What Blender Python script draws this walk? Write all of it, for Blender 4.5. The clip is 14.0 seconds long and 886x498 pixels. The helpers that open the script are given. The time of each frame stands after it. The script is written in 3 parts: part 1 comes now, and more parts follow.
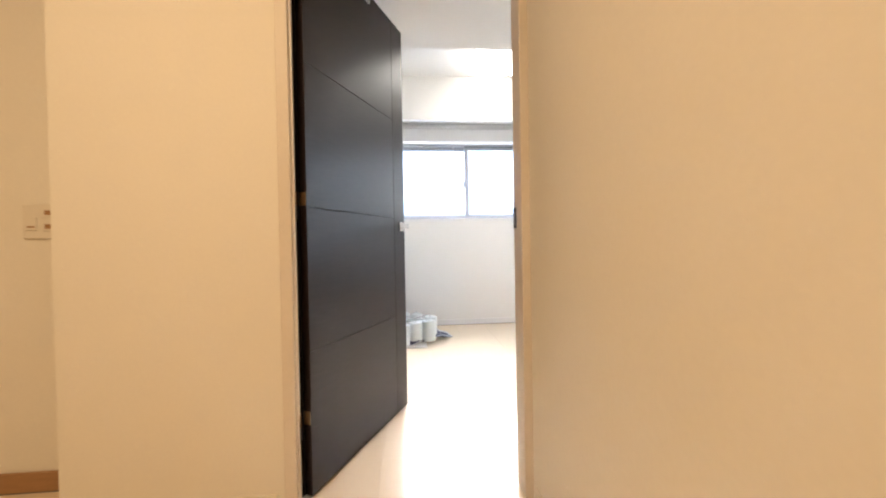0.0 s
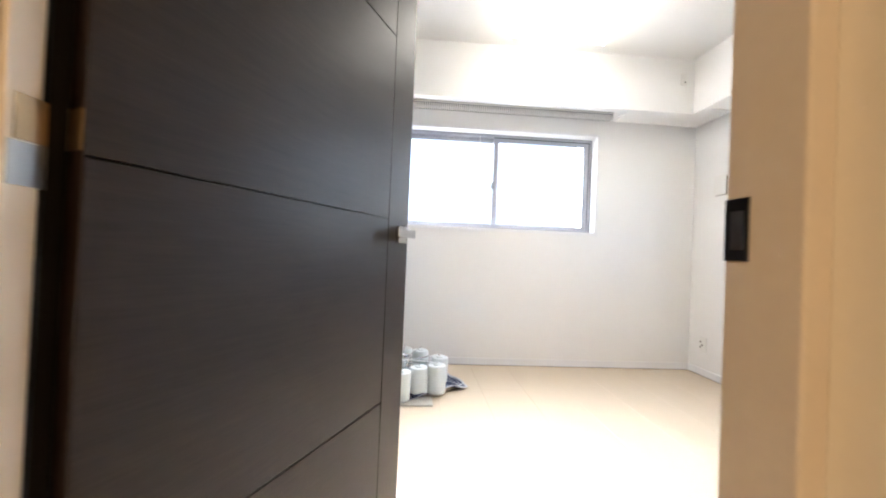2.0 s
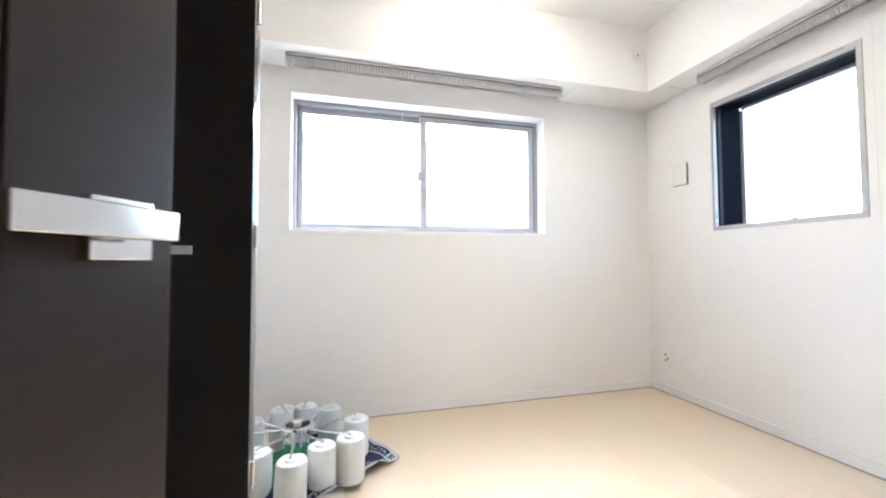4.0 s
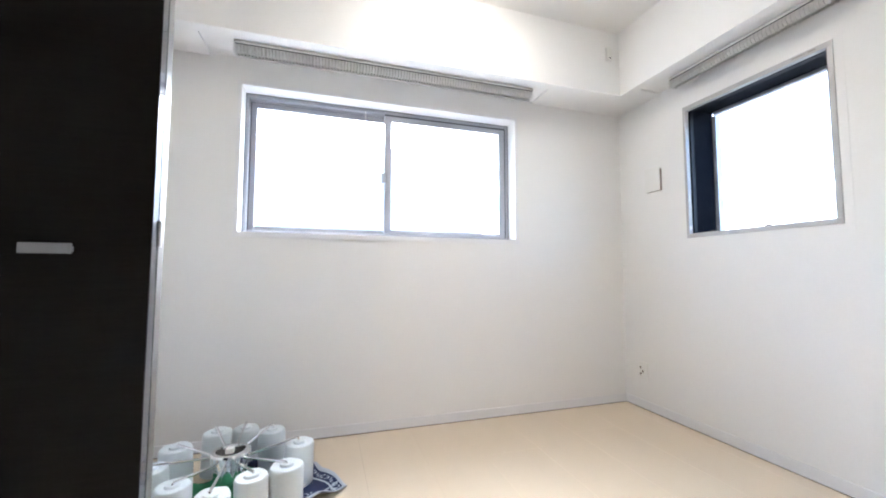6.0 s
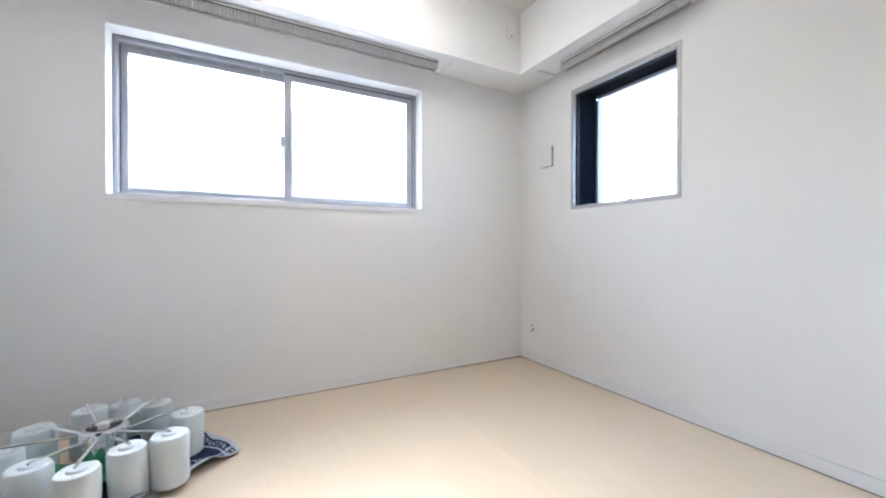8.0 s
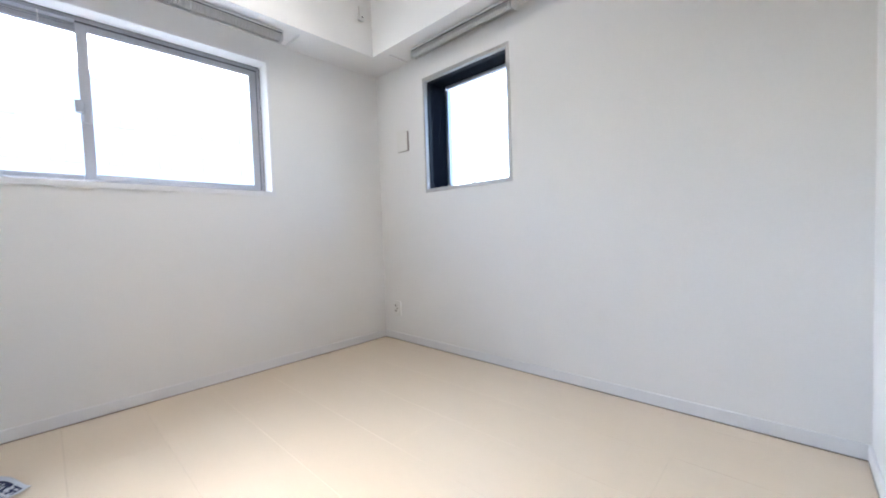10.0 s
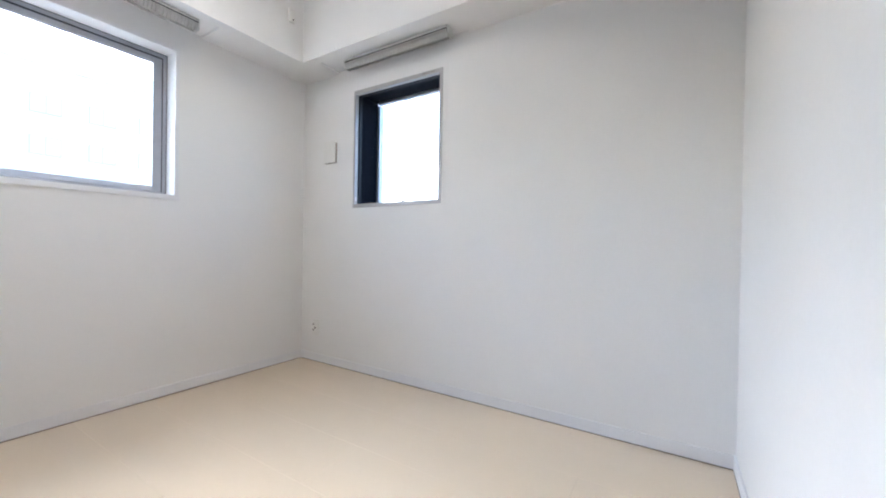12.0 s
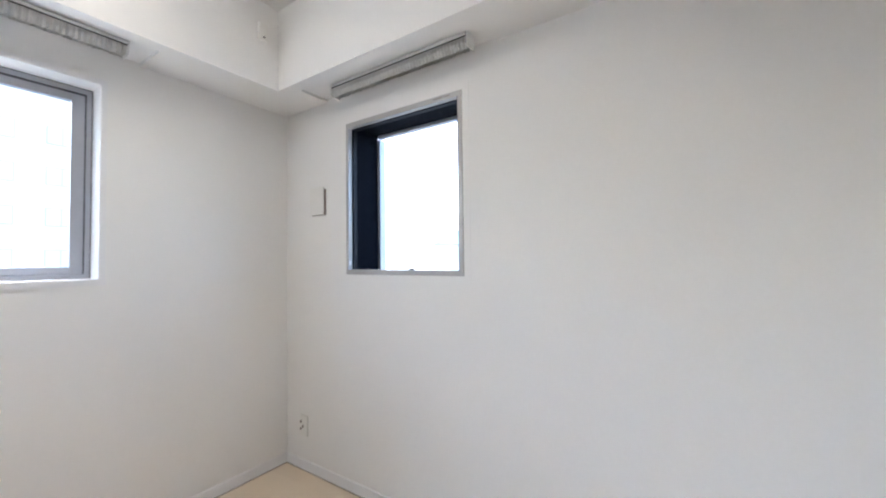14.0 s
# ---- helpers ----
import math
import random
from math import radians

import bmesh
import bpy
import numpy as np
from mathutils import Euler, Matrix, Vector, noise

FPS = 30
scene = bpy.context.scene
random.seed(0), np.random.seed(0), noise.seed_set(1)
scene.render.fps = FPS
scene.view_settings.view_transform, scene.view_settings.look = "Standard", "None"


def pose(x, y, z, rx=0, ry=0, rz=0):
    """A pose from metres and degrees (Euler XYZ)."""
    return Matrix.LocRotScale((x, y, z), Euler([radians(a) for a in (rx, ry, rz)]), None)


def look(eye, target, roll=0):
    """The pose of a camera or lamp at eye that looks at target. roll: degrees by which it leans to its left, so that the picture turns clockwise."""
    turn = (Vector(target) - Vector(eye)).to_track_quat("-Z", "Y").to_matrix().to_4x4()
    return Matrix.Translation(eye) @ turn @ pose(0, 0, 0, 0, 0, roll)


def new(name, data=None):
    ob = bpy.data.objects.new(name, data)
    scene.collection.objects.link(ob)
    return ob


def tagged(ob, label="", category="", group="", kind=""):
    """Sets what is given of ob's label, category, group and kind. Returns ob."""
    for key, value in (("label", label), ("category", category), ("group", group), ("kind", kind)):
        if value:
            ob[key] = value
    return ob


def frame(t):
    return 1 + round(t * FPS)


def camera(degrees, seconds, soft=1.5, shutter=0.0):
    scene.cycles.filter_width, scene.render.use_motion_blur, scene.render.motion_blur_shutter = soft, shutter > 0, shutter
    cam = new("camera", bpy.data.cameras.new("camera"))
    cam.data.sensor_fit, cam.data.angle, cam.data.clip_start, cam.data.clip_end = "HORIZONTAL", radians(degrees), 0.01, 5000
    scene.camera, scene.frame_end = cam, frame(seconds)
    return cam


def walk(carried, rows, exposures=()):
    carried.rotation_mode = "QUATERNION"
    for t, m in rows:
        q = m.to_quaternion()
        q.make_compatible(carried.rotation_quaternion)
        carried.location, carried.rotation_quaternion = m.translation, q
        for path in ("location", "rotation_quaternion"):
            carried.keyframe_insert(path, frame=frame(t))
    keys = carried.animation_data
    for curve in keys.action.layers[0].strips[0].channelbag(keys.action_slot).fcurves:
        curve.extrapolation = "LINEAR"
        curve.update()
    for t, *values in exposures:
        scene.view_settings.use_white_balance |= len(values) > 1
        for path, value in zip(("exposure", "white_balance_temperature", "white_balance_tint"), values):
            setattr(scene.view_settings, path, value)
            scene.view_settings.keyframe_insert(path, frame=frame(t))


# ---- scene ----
cam = camera(99.4, 14.0, soft=2.0, shutter=0.4)
PATH = [
    (0, (0.147, 0.272, 0.875), (0.331, 2.264, 0.85), -1.0),
    (0.5, (0.142, 0.498, 0.911), (0.339, 2.488, 0.871), 1.1),
    (1, (0.151, 0.71, 0.915), (0.303, 2.704, 0.902), 2.3),
    (1.5, (0.158, 0.947, 0.927), (0.273, 2.944, 0.929), 2.7),
    (2, (0.161, 1.177, 0.923), (0.294, 3.173, 0.946), 2.4),
    (2.5, (0.171, 1.42, 0.924), (0.359, 3.411, 0.967), 1.6),
    (3, (0.196, 1.647, 0.942), (0.481, 3.626, 0.988), 0.5),
    (3.5, (0.234, 1.819, 0.945), (0.682, 3.767, 1.001), -0.5),
    (6, (0.445, 2.032, 0.927), (1.034, 3.939, 1.055), 0.1),
    (6.5, (0.467, 1.999, 0.922), (1.095, 3.895, 1.016), 0.8),
    (7, (0.506, 1.963, 0.919), (1.211, 3.834, 0.965), 0.9),
    (7.5, (0.515, 1.953, 0.898), (1.335, 3.777, 0.912), 0.4),
    (8, (0.546, 1.921, 0.889), (1.496, 3.681, 0.877), 0.0),
    (8.5, (0.561, 1.891, 0.882), (1.631, 3.58, 0.86), -0.2),
    (11, (0.641, 1.798, 0.831), (2.277, 2.945, 0.743), -1.6),
    (11.5, (0.635, 1.81, 0.863), (2.319, 2.888, 0.809), -0.5),
    (12, (0.639, 1.84, 0.883), (2.338, 2.894, 0.869), 1.0),
    (12.5, (0.669, 1.881, 0.896), (2.353, 2.96, 0.903), 2.0),
    (13, (0.769, 1.962, 0.98), (2.437, 3.065, 0.984), 1.5),
    (13.5, (0.949, 2.079, 1.091), (2.604, 3.201, 1.113), 0.4),
    (14, (1.149, 2.223, 1.212), (2.814, 3.329, 1.272), -0.7),
]
EXPOSURES = [(0, 4.70, 6100, 9.6), (3, 4.70, 6150, 9.6), (6, 4.42, 5900, 9.4), (8.5, 4.18, 5750, 9.2), (11, 4.06, 5700, 9.4), (14, 4.0, 5900, 9.8)]
walk(cam, [(t, look(eye, target, roll)) for t, eye, target, roll in PATH], EXPOSURES)

# ---- world and light ----
world = bpy.data.worlds.new("overcast_sky")
scene.world = world
world.use_nodes = True
wn = world.node_tree.nodes
sky = wn.new("ShaderNodeTexSky")
sky.sky_type = "NISHITA"
sky.sun_disc = False
sky.sun_elevation = radians(43.5)
sky.sun_rotation = radians(8.5)
sky.air_density, sky.dust_density, sky.ozone_density = 1.0, 3.0, 1.0
world.node_tree.links.new(sky.outputs[0], wn["Background"].inputs[0])
wn["Background"].inputs[1].default_value = 0.09


def lamp(name, kind, matrix, energy, colour):
    data = bpy.data.lights.new(name, kind)
    data.energy, data.color = energy, colour
    ob = new(name, data)
    ob.matrix_world = matrix
    return data


# very wide sun lamp standing in for the overcast sky's glow, facing the wide window
lamp("sun", "SUN", look((3, 20, 19), (0, 0, 0)), 0.62, (0.75, 0.88, 1.0)).angle = radians(80)
# warm lamp of the hall, out of view, assumed at its ceiling
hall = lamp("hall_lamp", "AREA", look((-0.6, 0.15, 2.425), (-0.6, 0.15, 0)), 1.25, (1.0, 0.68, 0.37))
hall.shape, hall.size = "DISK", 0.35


# ---- materials ----
def mat(name, colour, rough=0.5, metal=0.0, vary=0.06, scale=6.0, grain=None, bump=0.0, bump_scale=200.0, stretch=(1, 1, 1), random=0.0, coat=0.0, spec=0.5, rvar=0.05):
    m = bpy.data.materials.new(name)
    m.use_nodes = True
    n, l = m.node_tree.nodes, m.node_tree.links
    b = n["Principled BSDF"]
    b.inputs["Roughness"].default_value, b.inputs["Metallic"].default_value = rough, metal
    b.inputs["Coat Weight"].default_value = coat
    b.inputs["Specular IOR Level"].default_value = spec
    co = n.new("ShaderNodeTexCoord")
    mp = n.new("ShaderNodeMapping")
    mp.inputs["Scale"].default_value = stretch
    l.new(co.outputs["Object"], mp.inputs["Vector"])
    big = n.new("ShaderNodeTexNoise")
    big.inputs["Scale"].default_value, big.inputs["Detail"].default_value = scale, 4
    l.new(mp.outputs[0], big.inputs["Vector"])
    fine = n.new("ShaderNodeTexNoise")
    fine.inputs["Scale"].default_value, fine.inputs["Detail"].default_value = grain or scale * 12, 3
    l.new(mp.outputs[0], fine.inputs["Vector"])
    add = n.new("ShaderNodeMath")
    add.operation = "ADD"
    l.new(big.outputs["Fac"], add.inputs[0])
    l.new(fine.outputs["Fac"], add.inputs[1])
    ramp = n.new("ShaderNodeMapRange")
    ramp.inputs["From Min"].default_value, ramp.inputs["From Max"].default_value = 0.6, 1.4
    ramp.inputs["To Min"].default_value, ramp.inputs["To Max"].default_value = 1 - vary, 1 + vary
    l.new(add.outputs[0], ramp.inputs["Value"])
    fac = ramp.outputs[0]
    if random:
        info = n.new("ShaderNodeObjectInfo")
        rr = n.new("ShaderNodeMapRange")
        rr.inputs["To Min"].default_value, rr.inputs["To Max"].default_value = 1 - random, 1 + random
        l.new(info.outputs["Random"], rr.inputs["Value"])
        mul = n.new("ShaderNodeMath")
        mul.operation = "MULTIPLY"
        l.new(fac, mul.inputs[0])
        l.new(rr.outputs[0], mul.inputs[1])
        fac = mul.outputs[0]
    mix = n.new("ShaderNodeVectorMath")
    mix.operation = "SCALE"
    mix.inputs[0].default_value = colour
    l.new(fac, mix.inputs["Scale"])
    l.new(mix.outputs[0], b.inputs["Base Color"])
    rmix = n.new("ShaderNodeMapRange")
    rmix.inputs["To Min"].default_value, rmix.inputs["To Max"].default_value = max(rough - rvar, 0.02), min(rough + rvar, 1)
    l.new(big.outputs["Fac"], rmix.inputs["Value"])
    l.new(rmix.outputs[0], b.inputs["Roughness"])
    if bump:
        bt = n.new("ShaderNodeTexNoise")
        bt.inputs["Scale"].default_value, bt.inputs["Detail"].default_value = bump_scale, 3
        l.new(mp.outputs[0], bt.inputs["Vector"])
        bu = n.new("ShaderNodeBump")
        bu.inputs["Strength"].default_value, bu.inputs["Distance"].default_value = bump, 0.002
        l.new(bt.outputs["Fac"], bu.inputs["Height"])
        l.new(bu.outputs[0], b.inputs["Normal"])
    return m


WALLPAPER = mat("white_vinyl_wallpaper", (0.825, 0.815, 0.80), 0.75, vary=0.015, scale=2.0, grain=90, bump=0.25, bump_scale=260)
HALLPAPER = mat("cream_vinyl_wallpaper", (0.80, 0.76, 0.68), 0.7, vary=0.02, scale=2.0, grain=90, bump=0.08, bump_scale=260)
CEILING = mat("white_ceiling_paper", (0.82, 0.81, 0.79), 0.8, vary=0.015, scale=2.0, grain=80, bump=0.3, bump_scale=180)
SKIRTING = mat("white_skirting_vinyl", (0.80, 0.795, 0.805), 0.45, vary=0.02, scale=5)
FLOOR = mat("pale_maple_laminate", (0.77, 0.64, 0.475), 0.26, coat=0.25, vary=0.014, scale=2, grain=24, stretch=(5, 1, 1), random=0.006, rvar=0.01)
JOINT = mat("floor_joint", (0.75, 0.62, 0.46), 0.6, vary=0.05)
WOOD_BASE = mat("brown_wood_skirting", (0.36, 0.2, 0.09), 0.45, vary=0.15, scale=8, stretch=(1, 8, 8))
DARKWOOD = mat("dark_oak_veneer", (0.0155, 0.0092, 0.0083), 0.36, spec=0.31, vary=0.28, scale=7, grain=70, stretch=(1, 1, 14), bump=0.12, bump_scale=70)
DARKWOOD_X = mat("dark_oak_veneer_cross", (0.0155, 0.0098, 0.0090), 0.36, spec=0.34, vary=0.5, scale=5, grain=16, stretch=(1, 6, 14), bump=0.12, bump_scale=70)
BLACKWOOD = mat("black_brown_veneer", (0.010, 0.008, 0.008), 0.5, vary=0.25, scale=7, grain=70, stretch=(1, 1, 14), bump=0.1, bump_scale=70, spec=0.12)
# black of the door core and of the strip that paints the hinge gap's shade
DARKEDGE = mat("black_edge_band", (0.006, 0.005, 0.005), 0.5, vary=0.15, scale=20, spec=0.1)
GLOSSEDGE = mat("glossy_black_edge_band", (0.05, 0.05, 0.055), 0.22, vary=0.1, scale=20, coat=0.4)
CHROME = mat("polished_chrome", (0.56, 0.57, 0.59), 0.14, 1.0, vary=0.02, scale=20)
BRIGHT = mat("bright_chrome", (0.82, 0.83, 0.85), 0.10, 1.0, vary=0.02, scale=20)
GUNMETAL = mat("gunmetal", (0.08, 0.08, 0.085), 0.35, 1.0, vary=0.08, scale=40)
HINGE = mat("worn_steel", (0.35, 0.34, 0.33), 0.35, 1.0, vary=0.06, scale=40)
# the hall's warm reflection is put into the upper hinge plates' colour
HALLTINT = mat("hall_tinted_steel", (0.40, 0.29, 0.17), 0.42, 1.0, vary=0.06, scale=40)
JAMB = mat("cream_painted_jamb", (0.70, 0.635, 0.55), 0.5, vary=0.03, scale=6, grain=60)
SATIN = mat("satin_nickel", (0.62, 0.61, 0.59), 0.32, 1.0, vary=0.04, scale=40)
ALU = mat("grey_anodised_aluminium", (0.40, 0.41, 0.45), 0.45, 0.2, vary=0.05, scale=15)
BLACKMETAL = mat("charcoal_outer_reveal", (0.003, 0.004, 0.008), 0.8, vary=0.15, scale=12, spec=0.05)
PLASTIC = mat("white_plastic", (0.80, 0.79, 0.76), 0.35, vary=0.015, scale=20)
BEIGE_PLASTIC = mat("ivory_plastic", (0.74, 0.69, 0.60), 0.4, vary=0.02, scale=20)
VENTSHADE_MARK = mat("brown_vent_shade_and_mark", (0.24, 0.20, 0.175), 0.7, vary=0.1)
SEAM = mat("brown_grey_seam", (0.16, 0.13, 0.11), 0.8, vary=0.2, scale=9)
SEAL = mat("grey_rubber_seal", (0.04, 0.042, 0.055), 0.6, vary=0.1, scale=20)
CHARCOAL = mat("charcoal_painted_aluminium", (0.007, 0.008, 0.012), 0.6, spec=0.2, vary=0.12, scale=14)
WARMALU = mat("warm_grey_aluminium", (0.42, 0.405, 0.40), 0.42, 0.25, vary=0.05, scale=15)
PALEALU = mat("pale_anodised_aluminium", (0.46, 0.48, 0.53), 0.4, 0.2, vary=0.05, scale=15)
DARKHOLE = mat("dark_gap", (0.03, 0.025, 0.022), 0.7, vary=0.1)
FABRIC = mat("grey_pleated_fabric", (0.66, 0.65, 0.63), 0.9, vary=0.12, scale=60, bump=0.3, bump_scale=500)
BUBBLE = mat("white_bubble_wrap", (0.69, 0.735, 0.745), 0.33, vary=0.04, scale=14, grain=120, bump=0.35, bump_scale=130)
GREEN = mat("green_cloth", (0.03, 0.20, 0.09), 0.85, vary=0.2, scale=20, bump=0.3, bump_scale=300)
NAVY = mat("navy_cotton_towel", (0.010, 0.016, 0.062), 0.9, vary=0.2, scale=30, bump=0.4, bump_scale=400)
TOWELWHITE = mat("white_towel_print", (0.48, 0.50, 0.55), 0.9, vary=0.08, scale=40, bump=0.3, bump_scale=400)
CARD = mat("pale_cardboard", (0.66, 0.62, 0.55), 0.8, vary=0.05, scale=10)
CONCRETE = mat("grey_concrete", (0.35, 0.34, 0.33), 0.9, vary=0.12, scale=3, bump=0.3, bump_scale=40)
FACADE = mat("pale_facade", (0.72, 0.71, 0.69), 0.85, vary=0.08, scale=0.6)
ROOF = mat("pale_green_tin_roof", (0.42, 0.47, 0.43), 0.6, vary=0.1, scale=1)
FARGLASS = mat("far_window", (0.60, 0.635, 0.625), 0.4, vary=0.05)
EARTH = mat("town_ground", (0.24, 0.24, 0.22), 0.95, vary=0.25, scale=0.05)

GLASS = bpy.data.materials.new("window_glass")
GLASS.use_nodes = True
gb = GLASS.node_tree.nodes["Principled BSDF"]
gb.inputs["Base Color"].default_value = (1, 1, 1, 1)
gb.inputs["Roughness"].default_value = 0.0
gb.inputs["Transmission Weight"].default_value = 1.0
gb.inputs["IOR"].default_value = 1.05

GLOW = bpy.data.materials.new("lit_acrylic_diffuser")
GLOW.use_nodes = True
eb = GLOW.node_tree.nodes["Principled BSDF"]
eb.inputs["Base Color"].default_value = (0.85, 0.84, 0.8, 1)
eb.inputs["Emission Color"].default_value = (1.0, 0.91, 0.79, 1)
eb.inputs["Emission Strength"].default_value = 0.45


# ---- shapes ----
def box(bm, x0, x1, y0, y1, z0, z1, bevel=0.0):
    r = bmesh.ops.create_cube(bm, size=1.0)
    for v in r["verts"]:
        v.co = Vector(((x0 + x1) / 2 + v.co.x * (x1 - x0), (y0 + y1) / 2 + v.co.y * (y1 - y0), (z0 + z1) / 2 + v.co.z * (z1 - z0)))
    if bevel:
        edges = {e for v in r["verts"] for e in v.link_edges}
        bmesh.ops.bevel(bm, geom=list(edges), offset=bevel, segments=2, affect="EDGES", profile=0.5)
    return bm


def boxes(*sizes, bevel=0.0):
    bm = bmesh.new()
    for s in sizes:
        box(bm, *s, bevel=bevel)
    return bm


def rod(bm, a, b, radius, sides=14, radius2=None):
    a, b = Vector(a), Vector(b)
    turn = (b - a).to_track_quat("Z", "Y").to_matrix().to_4x4()
    bmesh.ops.create_cone(bm, cap_ends=True, segments=sides, radius1=radius, radius2=radius if radius2 is None else radius2,
                          depth=(b - a).length, matrix=Matrix.Translation((a + b) / 2) @ turn)
    return bm


def spin(profile, sides=32, centre=(0, 0, 0)):
    """A turned body from (radius, height) pairs."""
    bm = bmesh.new()
    rings = []
    for r, z in profile:
        rings.append([bm.verts.new((centre[0] + r * math.cos(2 * math.pi * k / sides), centre[1] + r * math.sin(2 * math.pi * k / sides), centre[2] + z)) for k in range(sides)])
    for lo, hi in zip(rings, rings[1:]):
        for k in range(sides):
            bm.faces.new((lo[k], lo[(k + 1) % sides], hi[(k + 1) % sides], hi[k]))
    bm.faces.new(rings[0][::-1])
    bm.faces.new(rings[-1])
    return bm


def mesh_of(name, bm, material, smooth=False):
    bmesh.ops.recalc_face_normals(bm, faces=bm.faces)
    me = bpy.data.meshes.new(name)
    bm.to_mesh(me)
    bm.free()
    me.materials.append(material)
    if smooth:
        for p in me.polygons:
            p.use_smooth = True
        me.set_sharp_from_angle(angle=radians(40))
    return me


def part(name, bm, material, parent=None, label="", smooth=False):
    ob = new(name, mesh_of(name, bm, material, smooth))
    ob.parent = parent
    if label:
        ob["label"] = label
    return ob


def structure(name, bm, material, label, category, parent=None):
    return tagged(part(name, bm, material, parent), label, category, kind="structure")


def thing(name, matrix, label, category, group="", kind=""):
    ob = new(name)
    ob.empty_display_size = 0.05
    ob.matrix_world = matrix
    return tagged(ob, label, category, group, kind)


# ---- the plan ----
XW, XE, YS, YN = -0.42, 2.553, 1.618, 4.312      # inner faces of the room
HALL = 1.545                                    # hall face of the door wall
BEAM, TOP = 2.12, 2.55                          # underside of the beams, ceiling of the coffer
BX, BY, BS = 2.31, 4.03, 2.665                  # inner faces of the east and north beam, edge of the low ceiling
WX0, WX1, WZ0, WZ1 = -0.026, 1.664, 1.151, 1.978
VY0, VY1, VZ0, VZ1 = 3.047, 3.78, 1.142, 1.96
DX0, DX1, DZ = -0.27, 0.56, 2.06               # rough opening of the door
CY0, CY1, CZ = 2.38, 3.28, 2.06                 # closet opening
OUT_N, OUT_E = YN + 0.26, XE + 0.235

structure("wall_north", boxes((XW - 0.2, WX0, YN, OUT_N, 0, 2.7), (WX1, OUT_E, YN, OUT_N, 0, 2.7), (WX0, WX1, YN, OUT_N, 0, WZ0), (WX0, WX1, YN, OUT_N, WZ1, 2.7)),
          WALLPAPER, "white wallpapered wall with a wide window opening", "wall")
structure("wall_east", boxes((XE, OUT_E, 1.48, VY0, 0, 2.7), (XE, OUT_E, VY1, YN, 0, 2.7), (XE, OUT_E, VY0, VY1, 0, VZ0), (XE, OUT_E, VY0, VY1, VZ1, 2.7)),
          WALLPAPER, "white wallpapered wall with a small window opening", "wall")
HE, HC, HR = 0.56, -0.955, 1.765                # hall side wall, outer corner and recessed wall
structure("wall_south", boxes((HE + 0.1, XE, 1.48, YS, 0, 2.7), (XW - 0.08, DX0, HALL + 0.02, 1.62, 0, 2.7), (DX0, HE + 0.1, HALL + 0.02, YS, DZ, 2.7)),
          WALLPAPER, "white wallpapered wall beside the doorway", "wall")
structure("wall_hall", boxes((HC, DX0, HALL, HALL + 0.02, 0, 2.5), (DX0, HE, HALL, HALL + 0.02, DZ, 2.5)), HALLPAPER, "cream wallpapered hall wall around the doorway", "wall")
structure("wall_hall_east", boxes((HE, HE + 0.1, -1.4, YS, 0, 2.5)), HALLPAPER, "cream wallpapered side wall of the hall", "wall")
structure("wall_hall_return", boxes((HC, HC + 0.02, HALL + 0.02, HR, 0, 2.5)), HALLPAPER, "cream wallpapered return of the hall wall", "wall")
structure("wall_hall_recess", boxes((-2.7, HC + 0.02, HR, HR + 0.08, 0, 2.5)), HALLPAPER, "cream wallpapered recessed hall wall", "wall")
structure("wall_hall_west", boxes((-2.8, -2.7, -1.4, HR + 0.08, 0, 2.5)), HALLPAPER, "cream wallpapered end wall of the hall", "wall")
structure("wall_hall_south", boxes((-2.8, HE + 0.1, -1.5, -1.4, 0, 2.5)), HALLPAPER, "cream wallpapered rear wall of the hall", "wall")
structure("wall_west", boxes((XW - 0.08, XW, YS, CY0, 0, 2.7), (XW - 0.08, XW, CY1, YN, 0, 2.7), (XW - 0.08, XW, CY0, CY1, CZ, 2.7)),
          WALLPAPER, "white wallpapered wall with the closet opening", "wall")
structure("closet_interior", boxes((XW - 0.70, XW - 0.66, CY0 - 0.14, CY1 + 0.14, 0, 2.5), (XW - 0.66, XW - 0.08, CY0 - 0.14, CY0 - 0.1, 0, 2.5), (XW - 0.66, XW - 0.08, CY1 + 0.1, CY1 + 0.14, 0, 2.5),
          (XW - 0.66, XW - 0.08, CY0 - 0.1, CY1 + 0.1, 2.3, 2.34)), WALLPAPER, "plain white inside of the closet", "closet")
structure("ceiling", boxes((XW - 0.08, OUT_E, BS - 0.1, YN, TOP, TOP + 0.1)), CEILING, "white papered ceiling of the raised part", "ceiling")
structure("ceiling_low", boxes((XW - 0.08, XE, YS, BS, BEAM, BEAM + 0.5)), CEILING, "white lowered ceiling by the doorway", "ceiling")
structure("ceiling_hall", boxes((-2.8, HE + 0.1, -1.5, HALL + 0.02, 2.5, 2.6), (-2.8, HC + 0.02, HALL + 0.02, HR + 0.08, 2.5, 2.6)), HALLPAPER, "cream papered hall ceiling", "ceiling")

# boxed beams with a shallow curtain recess in the underside
NX0, NX1, NR = -0.19, 1.80, 0.012
structure("beam_north", boxes((XW, XE, BY, BY + 0.065, BEAM, TOP), (NX1, XE, BY + 0.065, YN, BEAM, TOP), (XW, NX0, BY + 0.065, YN, BEAM, TOP), (NX0, NX1, BY + 0.065, YN, BEAM + NR, TOP)),
          WALLPAPER, "white papered beam above the wide window", "beam")
EY0, EY1 = 2.87, 3.93
